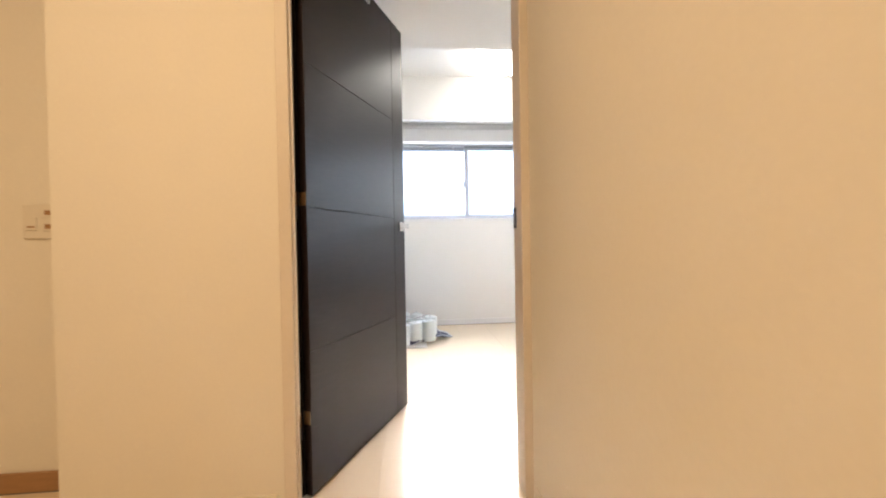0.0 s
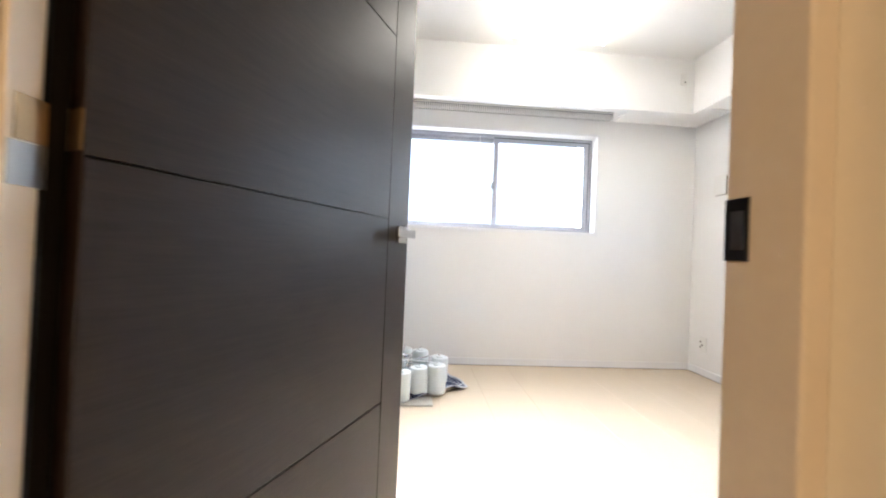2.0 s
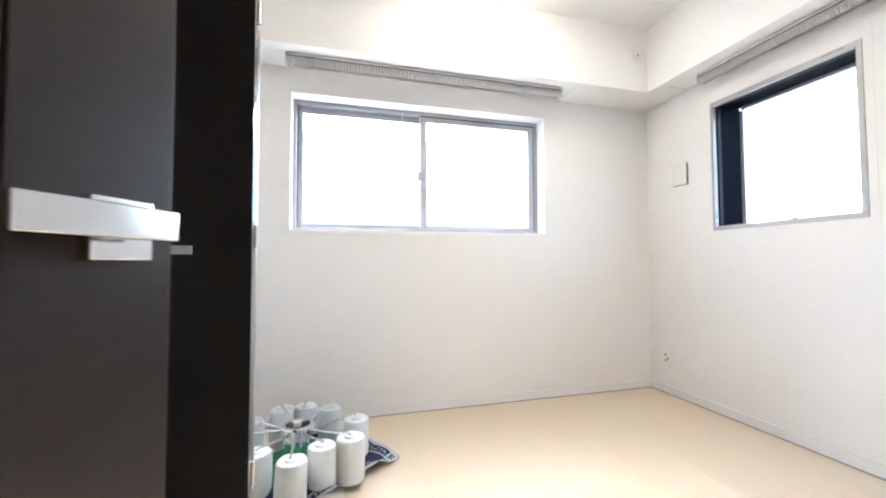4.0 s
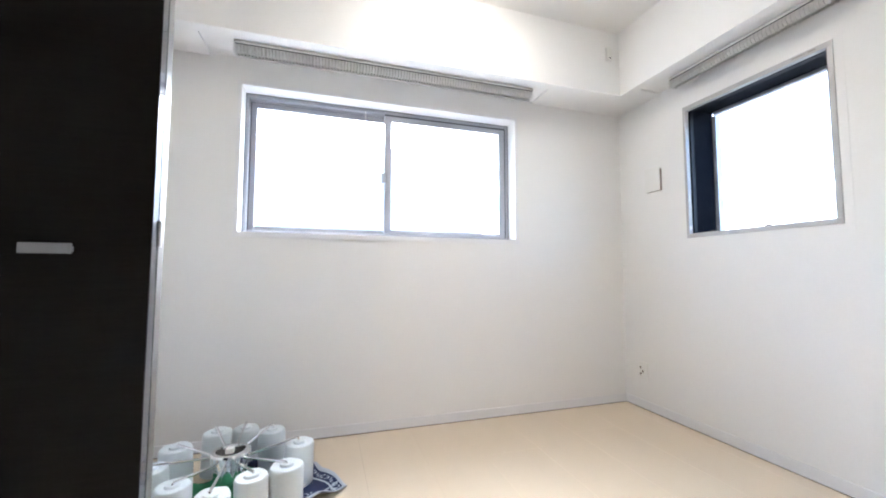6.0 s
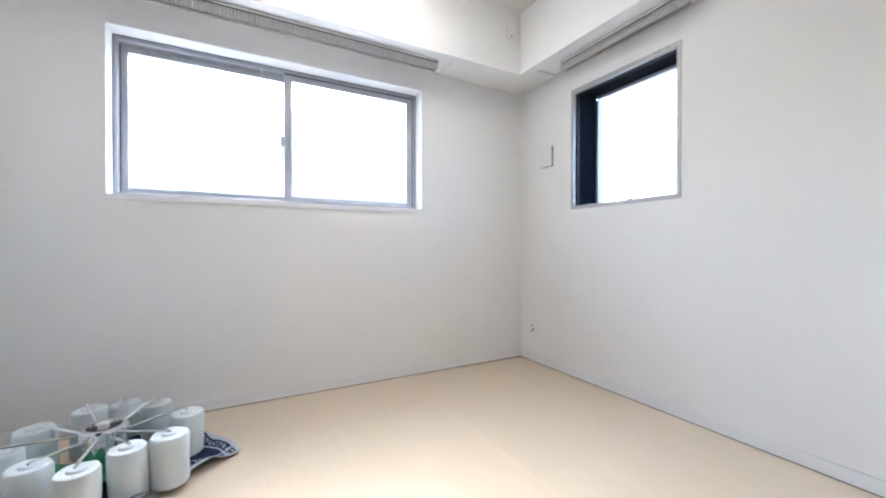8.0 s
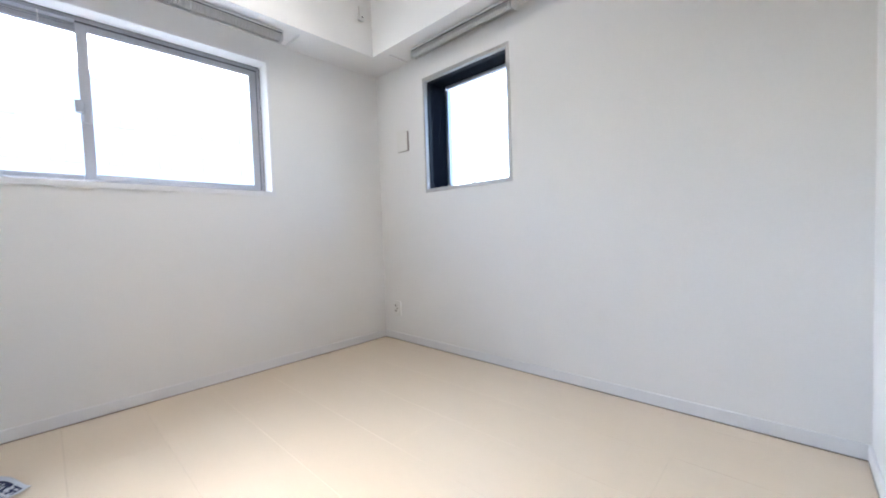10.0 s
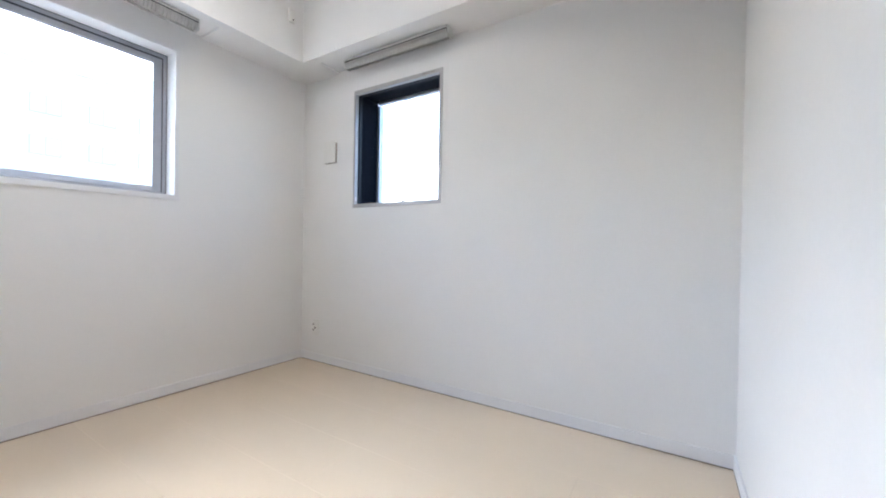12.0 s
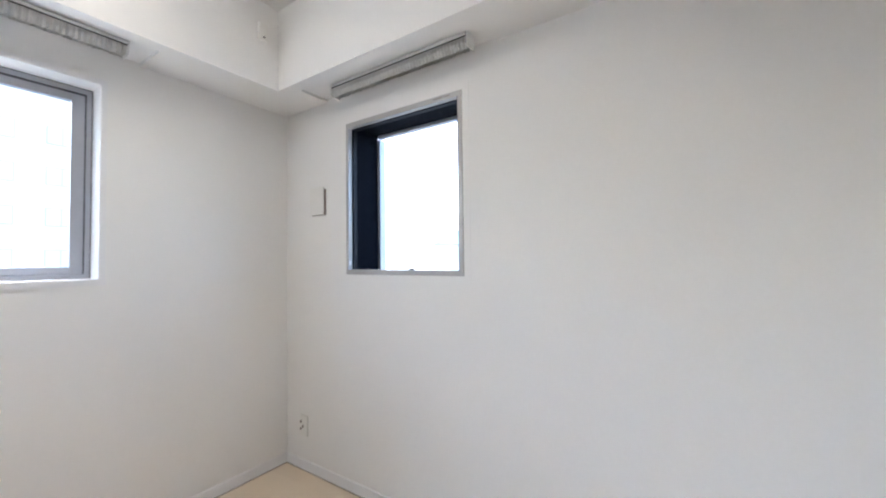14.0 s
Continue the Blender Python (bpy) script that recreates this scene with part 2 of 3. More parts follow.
structure("beam_east", boxes((BX, BX + 0.065, BS, BY, BEAM, TOP), (BX + 0.065, XE, BS, EY0, BEAM, TOP), (BX + 0.065, XE, EY1, BY, BEAM, TOP), (BX + 0.065, XE, EY0, EY1, BEAM + NR, TOP)),
          WALLPAPER, "white papered beam above the small window", "beam")


def skirting(name, sizes, material=SKIRTING, label="low white vinyl skirting along the wall"):
    bm = bmesh.new()
    for s in sizes:
        box(bm, *s, bevel=0.002)
    ob = structure(name, bm, material, label, "skirting")
    for x0, x1, y0, y1, z0, z1 in sizes:
        # joint and shadow gap under the skirting, drawn as one dark strip
        part("joint", boxes((x0 - 0.0012, x1 + 0.0012, y0 - 0.0012, y1 + 0.0012, 0.0004, 0.0045)), SEAM, ob, "thin dark strip for the floor joint and its shadow gap")
    return ob


SK = 0.06
skirting("baseboard_north", [(XW + 0.009, XE, YN - 0.009, YN, 0.002, SK)])
skirting("baseboard_east", [(XE - 0.009, XE, YS, YN - 0.009, 0.002, SK)])
skirting("baseboard_south", [(HE + 0.1, XE - 0.009, YS, YS + 0.009, 0.002, SK)])
skirting("baseboard_west", [(XW, XW + 0.009, CY1, YN - 0.009, 0.002, SK), (XW, XW + 0.009, 1.62, CY0, 0.002, SK)])
skirting("baseboard_hall", [(HE - 0.009, HE, -1.4, 1.48, 0.002, 0.065), (HC, DX0 - 0.025, HALL - 0.009, HALL, 0.002, 0.065)], BEIGE_PLASTIC, "cream skirting along the hall wall")
skirting("baseboard_recess", [(-2.7, HC - 0.001, HR - 0.012, HR, 0.002, 0.073)], WOOD_BASE, "brown wooden skirting in the hall recess")

# ---- windows ----
win = tagged(new("window_1"), "wide two-sash aluminium sliding window in a white reveal", "window", kind="structure")
FY0, FY1 = 4.415, 4.50
for nm, s in (("frame_top", (WX0, WX1, FY0, FY1, WZ1 - 0.022, WZ1)), ("frame_bottom", (WX0, WX1, FY0, FY1, WZ0, WZ0 + 0.02)),
              ("frame_side", (WX0, WX0 + 0.02, FY0, FY1, WZ0 + 0.02, WZ1 - 0.022)), ("frame_side", (WX1 - 0.02, WX1, FY0, FY1, WZ0 + 0.02, WZ1 - 0.022))):
    part(nm, boxes(s, bevel=0.002), ALU, win)
for nm, s in (("track", (WX0 + 0.02, WX1 - 0.02, FY0 + 0.034, FY0 + 0.038, WZ0 + 0.02, WZ0 + 0.03)), ("track", (WX0 + 0.02, WX1 - 0.02, FY0 + 0.034, FY0 + 0.038, WZ1 - 0.034, WZ1 - 0.022))):
    part(nm, boxes(s), ALU, win)


# rubber seals between frame, reveal and sashes
for s in ((WX1 - 0.0035, WX1 - 0.0002, FY0 - 0.002, FY0 + 0.004, WZ0 + 0.0005, WZ1 - 0.0005), (WX0 + 0.0002, WX0 + 0.0035, FY0 - 0.002, FY0 + 0.004, WZ0 + 0.0005, WZ1 - 0.0005),
          (WX1 - 0.0245, WX1 - 0.0195, FY0 + 0.0035, FY0 + 0.0085, WZ0 + 0.021, WZ1 - 0.023), (WX0 + 0.0195, WX0 + 0.0245, FY0 + 0.039, FY0 + 0.0445, WZ0 + 0.021, WZ1 - 0.023),
          (WX0 + 0.0035, WX1 - 0.0035, FY0 - 0.002, FY0 + 0.004, WZ1 - 0.0035, WZ1 - 0.0002), (0.786, WX1 - 0.0245, FY0 + 0.0035, FY0 + 0.0085, WZ1 - 0.030, WZ1 - 0.0215),
          (WX0 + 0.0245, 0.786, FY0 + 0.039, FY0 + 0.0445, WZ1 - 0.030, WZ1 - 0.0345)):
    part("seal", boxes(tuple(sorted(s[0:2])) + tuple(sorted(s[2:4])) + tuple(sorted(s[4:6]))), SEAL, win, "dark rubber seal")


def sash(x0, x1, y, stile, label):
    z0, z1 = WZ0 + 0.022, WZ1 - 0.026
    ob = part("sash", boxes((x0, x0 + stile, y, y + 0.026, z0, z1), (x1 - stile, x1, y, y + 0.026, z0, z1), (x0 + stile, x1 - stile, y, y + 0.026, z1 - 0.036, z1),
                            (x0 + stile, x1 - stile, y, y + 0.026, z0, z0 + 0.03), bevel=0.002), ALU, win, label)
    pane = part("pane", boxes((x0 + stile - 0.004, x1 - stile + 0.004, y + 0.011, y + 0.015, z0 + 0.026, z1 - 0.032)), GLASS, ob, "clear glass pane")
    pane.visible_shadow = False
    return ob


sash(WX0 + 0.021, 0.836, FY0 + 0.042, 0.034, "grey aluminium outer sash")
inner = sash(0.786, WX1 - 0.021, FY0 + 0.006, 0.046, "grey aluminium inner sash")
bm = boxes((0.794, 0.824, FY0 - 0.008, FY0 + 0.006, 1.455, 1.535), bevel=0.003)
box(bm, 0.764, 0.800, FY0 - 0.016, FY0 + 0.002, 1.50, 1.565, bevel=0.004)
part("crescent_lock", bm, ALU, inner, "small satin metal crescent lock")
bm = boxes((0.66, 0.664, FY0 - 0.003, FY0 + 0.002, WZ1 - 0.075, WZ1 - 0.02))
part("pull_cord", bm, PLASTIC, win, "short white cord end")
part("sill_board", boxes((WX0 - 0.025, WX1 + 0.025, YN - 0.008, YN + 0.004, WZ0 - 0.028, WZ0)), SKIRTING, win, "thin white sill nosing")
for s in ((WX0 - 0.022, WX0 - 0.001, YN - 0.004, YN + 0.004, WZ0, WZ1 + 0.022), (WX1 + 0.001, WX1 + 0.022, YN - 0.004, YN + 0.004, WZ0, WZ1 + 0.022), (WX0 - 0.001, WX1 + 0.001, YN - 0.004, YN + 0.004, WZ1 + 0.001, WZ1 + 0.022)):
    part("trim", boxes(s), SKIRTING, win)

win2 = tagged(new("window_2"), "small fixed aluminium window with a deep charcoal outer reveal", "window", kind="structure")
GX = XE - 0.004
for nm, s in (("frame_top", (GX, GX + 0.03, VY0, VY1, VZ1 - 0.026, VZ1)), ("frame_bottom", (GX, GX + 0.03, VY0, VY1, VZ0, VZ0 + 0.026)),
              ("frame_side", (GX, GX + 0.03, VY0, VY0 + 0.022, VZ0 + 0.026, VZ1 - 0.026)), ("frame_side", (GX, GX + 0.03, VY1 - 0.018, VY1, VZ0 + 0.026, VZ1 - 0.026))):
    part(nm, boxes(s, bevel=0.002), WARMALU, win2)
pane = part("pane", boxes((GX + 0.016, GX + 0.02, VY0 + 0.02, VY1 - 0.016, VZ0 + 0.024, VZ1 - 0.024)), GLASS, win2, "clear glass pane")
pane.visible_shadow = False
RX = OUT_E
for s in ((GX + 0.03, RX, VY1 - 0.012, VY1 - 0.001, VZ0, VZ1), (GX + 0.03, RX, VY0 + 0.001, VY0 + 0.012, VZ0, VZ1), (GX + 0.03, RX, VY0 + 0.012, VY1 - 0.012, VZ1 - 0.012, VZ1 - 0.001), (GX + 0.03, RX, VY0 + 0.012, VY1 - 0.012, VZ0 + 0.001, VZ0 + 0.012)):
    part("outer_reveal", boxes(s), BLACKMETAL, win2, "charcoal outer reveal")
part("outer_edge", boxes((RX - 0.006, RX + 0.04, VY1 - 0.034, VY1 - 0.012, VZ0 + 0.012, VZ1 - 0.03)), PALEALU, win2, "pale grey outer edge strip")
part("inner_stile", boxes((GX + 0.03, GX + 0.058, VY1 - 0.026, VY1 - 0.012, VZ0 + 0.012, VZ1 - 0.012), bevel=0.002), CHARCOAL, win2, "charcoal inner stile")
part("inner_rail", boxes((GX + 0.03, GX + 0.058, VY0 + 0.012, VY1 - 0.026, VZ1 - 0.03, VZ1 - 0.012), bevel=0.002), CHARCOAL, win2, "charcoal inner rail")
part("seal", boxes((GX + 0.001, GX + 0.012, VY0 + 0.0215, VY0 + 0.0245, VZ0 + 0.026, VZ1 - 0.026)), SEAL, win2, "dark rubber seal")
part("outer_edge", boxes((RX - 0.02, RX + 0.012, VY0 + 0.012, VY1 - 0.03, VZ1 - 0.03, VZ1 - 0.012)), ALU, win2)
for y0, y1 in ((VY0 + 0.10, VY0 + 0.15), (VY0 + 0.06, VY0 + 0.09)):
    part("frame_mark", boxes((GX - 0.0006, GX + 0.001, y0, y1, VZ1 - 0.014, VZ1 - 0.009)), VENTSHADE_MARK, win2, "small printed mark")
for y in (3.62, 3.34):
    part("window_clip", boxes((GX + 0.004, GX + 0.014, y - 0.014, y + 0.014, VZ0 + 0.026, VZ0 + 0.034), bevel=0.003), DARKHOLE, win2, "small black window clip")
part("white_tag", boxes((GX + 0.006, GX + 0.015, VY1 - 0.0205, VY1 - 0.0185, VZ0 + 0.05, VZ0 + 0.075)), PLASTIC, win2)
for s in ((XE - 0.0015, XE + 0.004, VY0 - 0.034, VY0 - 0.001, VZ0 - 0.034, VZ1 + 0.034), (XE - 0.0015, XE + 0.004, VY1 + 0.001, VY1 + 0.034, VZ0 - 0.034, VZ1 + 0.034),
          (XE - 0.0015, XE + 0.004, VY0 - 0.001, VY1 + 0.001, VZ1 + 0.001, VZ1 + 0.034), (XE - 0.0015, XE + 0.004, VY0 - 0.001, VY1 + 0.001, VZ0 - 0.034, VZ0 - 0.001)):
    part("trim", boxes(s), WALLPAPER, win2)


# ---- pleated blinds drawn up under the beams ----
def blind(length, label):
    """Along local x from 0 to length; the top is at z = 0, local y points to the wall."""
    ob = thing("pleated_blind", Matrix(), label, "blind", "blinds above the windows")
    part("headrail", boxes((0, length, -0.028, 0.028, -0.014, 0.0), bevel=0.003), WARMALU, ob, "grey aluminium head rail")
    part("rail_lip", boxes((0.004, length - 0.004, -0.036, -0.0285, -0.018, -0.007), bevel=0.002), PLASTIC, ob, "bright front lip")
    part("rail_groove", boxes((0.004, length - 0.004, -0.0325, -0.0283, -0.0215, -0.0182)), SEAL, ob, "dark groove under the lip")
    bm = bmesh.new()
    n = 2 * int(length / 0.017)
    rng = random.Random(int(length * 100))
    rows = ((-0.014, 0.004), (-0.040, 0.004), (-0.054, -0.003), (-0.061, -0.009))
    for side in (-1, 1):
        grid = []
        for k in range(n + 1):
            x = 0.006 + (length - 0.012) * k / n
            swing = 0.0055 * (1 if k % 2 else -1) + rng.uniform(-0.0012, 0.0012)
            drop = rng.uniform(-0.003, 0.002)
            grid.append([bm.verts.new((x, side * (0.021 + bulge) + swing, z + (drop if z < -0.05 else 0))) for z, bulge in rows])
        for a, b in zip(grid, grid[1:]):
            for j in range(3):
                bm.faces.new((a[j], b[j], b[j + 1], a[j + 1]))
    part("pleats", bm, FABRIC, ob, "bunched grey pleated fabric")
    for x in (-0.003, length):
        part("end_cap", boxes((x, x + 0.003, -0.03, 0.03, -0.062, 0.0), bevel=0.001), PLASTIC, ob, "white end cap")
    return ob


b1 = blind(1.74, "long grey pleated blind drawn up under the beam")
b1.matrix_world = pose(-0.035, 4.165, BEAM + NR)
b2 = blind(0.81, "short grey pleated blind drawn up under the beam")
b2.matrix_world = pose(2.468, 3.765, BEAM + NR, 0, 0, -90)

# ---- door frame and doors ----
fr = tagged(new("door_frame"), "cream painted frame of the doorway", "door frame", kind="structure")
JY0, JY1, JR = 1.512, 1.59, 1.607
JW = 0.040
part("jamb", boxes((DX0, DX0 + JW, JY0 + 0.022, JY1, 0.001, DZ - 0.03), bevel=0.003), JAMB, fr)
part("jamb", boxes((DX1 - 0.03, DX1, JY0, JR, 0.001, DZ - 0.03), bevel=0.003), JAMB, fr)
part("head", boxes((DX0, DX1, JY0 + 0.022, JY1, DZ - 0.03, DZ), bevel=0.003), JAMB, fr)
part("stop", boxes((DX0 + JW, DX0 + JW + 0.008, JY0 + 0.034, JY1 - 0.04, 0.001, DZ - 0.03), bevel=0.002), JAMB, fr)
part("strike_plate", boxes((DX1 - 0.0322, DX1 - 0.0298, 1.573, 1.6055, 0.928, 1.001), bevel=0.0008), GUNMETAL, fr, "dark metal strike plate")
part("strike_hole", boxes((DX1 - 0.0324, DX1 - 0.0318, 1.579, 1.597, 0.941, 0.986)), HINGE, fr, "latch hole")

HX, HY = -0.203, 1.59                          # hinge line of the door
ANGLE = math.degrees(math.atan2(2.32 - HY, 0.128 - HX))
L, TH, H0, H1, E0 = 0.801, 0.038, 0.01, 2.017, 0.012
door = thing("door_1", pose(HX, HY, 0, 0, 0, ANGLE), "dark oak veneered room door with fine grooves, standing open", "door", kind="structure")
part("core", boxes((E0 + 0.001, L - 0.001, 0.0045, TH - 0.0045, H0, H1)), DARKEDGE, door, "black door core")
part("edge_band", boxes((L - 0.0015, L + 0.0005, 0.0005, TH - 0.0005, H0, H1)), DARKWOOD, door)
part("edge_band", boxes((E0 - 0.0005, E0 + 0.001, 0.0005, 0.027, H0, H1)), DARKWOOD, door)
# black strip added to keep the hinge gap dark, as its shade would
part("hinge_gap_shade", boxes((-0.006, E0 - 0.0005, 0.0275, 0.052, H0, H1), bevel=0.0015), DARKEDGE, door, "black strip painting the hinge gap's shade")
G, GV = 0.0016, 0.681
levels = (H0, 0.510, 1.011, 1.512, H1)
for y0, y1 in ((0.0, 0.0045), (TH - 0.0045, TH)):
    part("stile", boxes((GV + G, L - 0.0015, y0, y1, H0, H1), bevel=0.0006), DARKWOOD, door)
    for lo, hi in zip(levels, levels[1:]):
        part("panel", boxes((E0 + 0.001, GV - G, y0, y1, lo + (G if lo > H0 else 0), hi - (G if hi < H1 else 0)), bevel=0.0006), DARKWOOD_X, door)
for side in (-1, 1):
    y = 0.0 if side < 0 else TH
    hd = part("door_handle", boxes((0.724, 0.772, min(y, y + side * 0.012), max(y, y + side * 0.012), 0.947, 0.995), bevel=0.0015), CHROME, door, "square chrome rose with a flat lever")
    part("neck", rod(bmesh.new(), (0.747, y + side * 0.01, 0.972), (0.747, y + side * 0.035, 0.972), 0.009), CHROME, hd, smooth=True)
    yy = sorted((y + side * 0.032, y + side * 0.043))
    part("lever", boxes((0.661, 0.766, yy[0], yy[1], 0.962, 0.986), bevel=0.0015), CHROME, hd)
part("latch_plate", boxes((L + 0.0004, L + 0.002, 0.008, TH - 0.008, 0.91, 1.03), bevel=0.0005), SATIN, door, "satin latch plate")
for z in (0.258, 1.017, 1.76):
    hg = part("hinge", rod(bmesh.new(), (-0.004, TH - 0.004, z - 0.045), (-0.004, TH - 0.004, z + 0.045), 0.006), HINGE, door, "satin metal hinge", smooth=True)
    part("leaf_plate", boxes((E0 - 0.002, E0 - 0.0005, 0.002, TH, z, z + 0.045)), HALLTINT, hg, "leaf coloured with the hall's warm reflection")
    part("jamb_hinge_plate", boxes((DX0 + JW - 0.0002, DX0 + JW + 0.0016, JY1 - 0.034, JY1 + 0.004, z - 0.045, z - 0.002)), HINGE, fr, "steel hinge plate")
    part("jamb_hinge_plate", boxes((DX0 + JW - 0.0002, DX0 + JW + 0.0012, JY1 - 0.028, JY1 + 0.004, z, z + 0.045)), HALLTINT, fr, "hinge plate coloured with the hall's warm reflection")
bm = boxes((0.40, 0.46, -0.01, 0.0, H1 - 0.05, H1 + 0.004), bevel=0.002)
rod(bm, (0.43, -0.012, H1 - 0.03), (0.43, -0.03, H1 - 0.03), 0.006)
part("door_catch", bm, SATIN, door, "small metal catch at the top edge")

# folded closet door
FX, FY = 0.010, 3.18
fold = thing("closet_door", pose(0, 0, 0), "black-brown bifold closet door standing folded open", "closet door")
for k in range(2):
    y0 = FY + 0.04 * k
    leaf = part("leaf", boxes((XW + 0.01, FX, y0, y0 + 0.034, 0.012, 2.04), bevel=0.0015), BLACKWOOD, fold, "dark veneered leaf")
    part("edge_band", boxes((FX, FX + 0.0015, y0 + 0.001, y0 + 0.033, 0.013, 2.039)), HINGE if k else GLOSSEDGE, leaf, "smooth edge strip")
# near-black sheet filling the gap between the two leaves
part("fold_gap_fill", boxes((XW + 0.02, FX - 0.006, FY + 0.034, FY + 0.04, 0.02, 2.03)), DARKHOLE, fold)
for z in (0.3, 1.03, 1.75):
    part("fold_hinge", rod(bmesh.new(), (FX + 0.005, FY + 0.037, z - 0.035), (FX + 0.005, FY + 0.037, z + 0.035), 0.005), SATIN, fold, "small satin hinge", smooth=True)
bm = boxes((-0.240, -0.140, FY - 0.032, FY - 0.024, 0.972, 0.997), bevel=0.0015)
box(bm, -0.230, -0.218, FY - 0.025, FY + 0.0005, 0.978, 0.991)
box(bm, -0.162, -0.150, FY - 0.025, FY + 0.0005, 0.978, 0.991)
part("pull_bar", bm, HINGE, fold, "satin metal pull bar")
part("top_track", boxes((XW - 0.05, XW - 0.01, CY0, CY1, 2.045, 2.06)), ALU, fold)

# ---- ceiling lamp ----
cl = thing("ceiling_light", pose(1.089, 3.485, 0), "flat square acrylic ceiling light, switched on", "ceiling light")
part("base", boxes((-0.29, 0.29, -0.24, 0.24, TOP - 0.04, TOP), bevel=0.006), PLASTIC, cl)
part("diffuser", boxes((-0.343, 0.343, -0.288, 0.288, TOP - 0.09, TOP - 0.04), bevel=0.008), GLOW, cl, "glowing white acrylic diffuser")
for sx in (-1, 1):
    for sy in (-1, 1):
        part("clip", boxes((sx * 0.332 - 0.012, sx * 0.332 + 0.012, sy * 0.291 - 0.004, sy * 0.291 + 0.004, TOP - 0.096, TOP - 0.07), bevel=0.001), SATIN, cl, "small metal clip")

# unseen housing added above hall_lamp; it doesn't glow itself
hl = thing("hall_light_housing", pose(-0.6, 0.15, 2.5), "round white ceiling light housing assumed in the hall, out of view", "ceiling light")
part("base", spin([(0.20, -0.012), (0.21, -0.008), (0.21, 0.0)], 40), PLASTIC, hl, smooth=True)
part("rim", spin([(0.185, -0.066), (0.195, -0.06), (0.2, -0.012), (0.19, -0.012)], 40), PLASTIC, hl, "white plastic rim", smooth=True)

# ---- small fittings ----
sn = thing("wall_sensor", pose(2.215, BY, 2.385), "small white sensor box on the beam", "sensor")
part("case", boxes((-0.022, 0.022, -0.018, 0.0, -0.045, 0.045), bevel=0.004), PLASTIC, sn)
part("lens", rod(bmesh.new(), (0.004, -0.0175, -0.026), (0.004, -0.0195, -0.026), 0.005), DARKHOLE, sn, "tiny dark lens", smooth=True)

vt = thing("air_vent", pose(XE, 4.010, 1.557), "square white air vent cover standing off the wall", "air vent")
# brown box juts out right and below, painting the shadow lines of the gap
part("cover_shadow", boxes((-0.013, 0.0, -0.0605, 0.05, -0.0795, 0.066)), VENTSHADE_MARK, vt, "brown edges painting the gap's shadow right of and below the cover")
part("cover", boxes((-0.017, -0.010, -0.058, 0.062, -0.078, 0.082), bevel=0.002), PLASTIC, vt)

ol = thing("wall_outlet", pose(XE, 4.145, 0.256), "white wall outlet plate low on the wall", "outlet")
part("plate", boxes((-0.008, 0.0, -0.035, 0.035, -0.06, 0.06), bevel=0.003), PLASTIC, ol)
part("insert", boxes((-0.0095, -0.0075, -0.002, 0.030, -0.036, 0.036), bevel=0.0008), PLASTIC, ol)
for y, z in ((0.021, -0.021), (0.021, 0.021), (0.003, -0.004)):
    part("socket", rod(bmesh.new(), (-0.0093, y, z), (-0.0115, y, z), 0.0075), SEAM, ol, "small dark socket", smooth=True)

sw = thing("light_switch", pose(-1.172, HR, 0.982), "ivory wall switch plate in the hall recess", "light switch")
part("plate", boxes((-0.06, 0.058, -0.008, 0.0, -0.062, 0.062), bevel=0.003), BEIGE_PLASTIC, sw)
part("rocker", boxes((-0.048, -0.012, -0.0115, -0.007, -0.03, 0.018), bevel=0.001), BEIGE_PLASTIC, sw)
part("mark", boxes((-0.042, -0.018, -0.0122, -0.0113, -0.022, -0.016)), WOOD_BASE, sw)
for z in (-0.018, 0.032):
    part("button", boxes((0.008, 0.044, -0.0115, -0.007, z - 0.018, z + 0.016), bevel=0.001), BEIGE_PLASTIC, sw)
    part("mark", boxes((0.016, 0.036, -0.0122, -0.0113, z - 0.008, z + 0.008)), WOOD_BASE, sw)

# ---- dismantled chandelier on the floor ----
CX, CYY = 0.082, 3.82
cbm = boxes((-0.135, 0.290, 3.435, 3.83, 0.003, 0.012), bevel=0.002)
tagged(part("cardboard_sheet", cbm, CARD), "pale cardboard sheet lying on the floor", "cardboard")

ch = thing("chandelier", pose(CX, CYY, 0.02), "chrome chandelier with bubble-wrapped glass shades set on the floor", "chandelier")
hub = part("hub", spin([(0.054, 0.066), (0.063, 0.072), (0.064, 0.112), (0.060, 0.115), (0.060, 0.121), (0.066, 0.124), (0.066, 0.138), (0.073, 0.142), (0.075, 0.170), (0.069, 0.177), (0.055, 0.178), (0.052, 0.162)], 40), BRIGHT, ch, "polished chrome hub", smooth=True)
# dark disc on the cup floor paints the shade inside the opening
part("socket_shade", spin([(0.050, 0.1625), (0.050, 0.1645)], 28), DARKHOLE, hub, "dark disc painting the socket opening's shade")
part("terminal", boxes((-0.018, 0.012, -0.012, 0.016, 0.166, 0.186), bevel=0.002), PLASTIC, hub, "white wiring terminal")
part("stem", spin([(0.03, 0.03), (0.03, 0.068)], 24), BRIGHT, hub, smooth=True)
SPOTS = [(-0.052, 3.600), (0.089, 3.500), (0.204, 3.591), (0.315, 3.616), (0.343, 3.830), (0.218, 4.015), (0.092, 4.079), (-0.021, 4.020), (-0.135, 3.900), (-0.176, 3.760)]
rnd = random.Random(4)
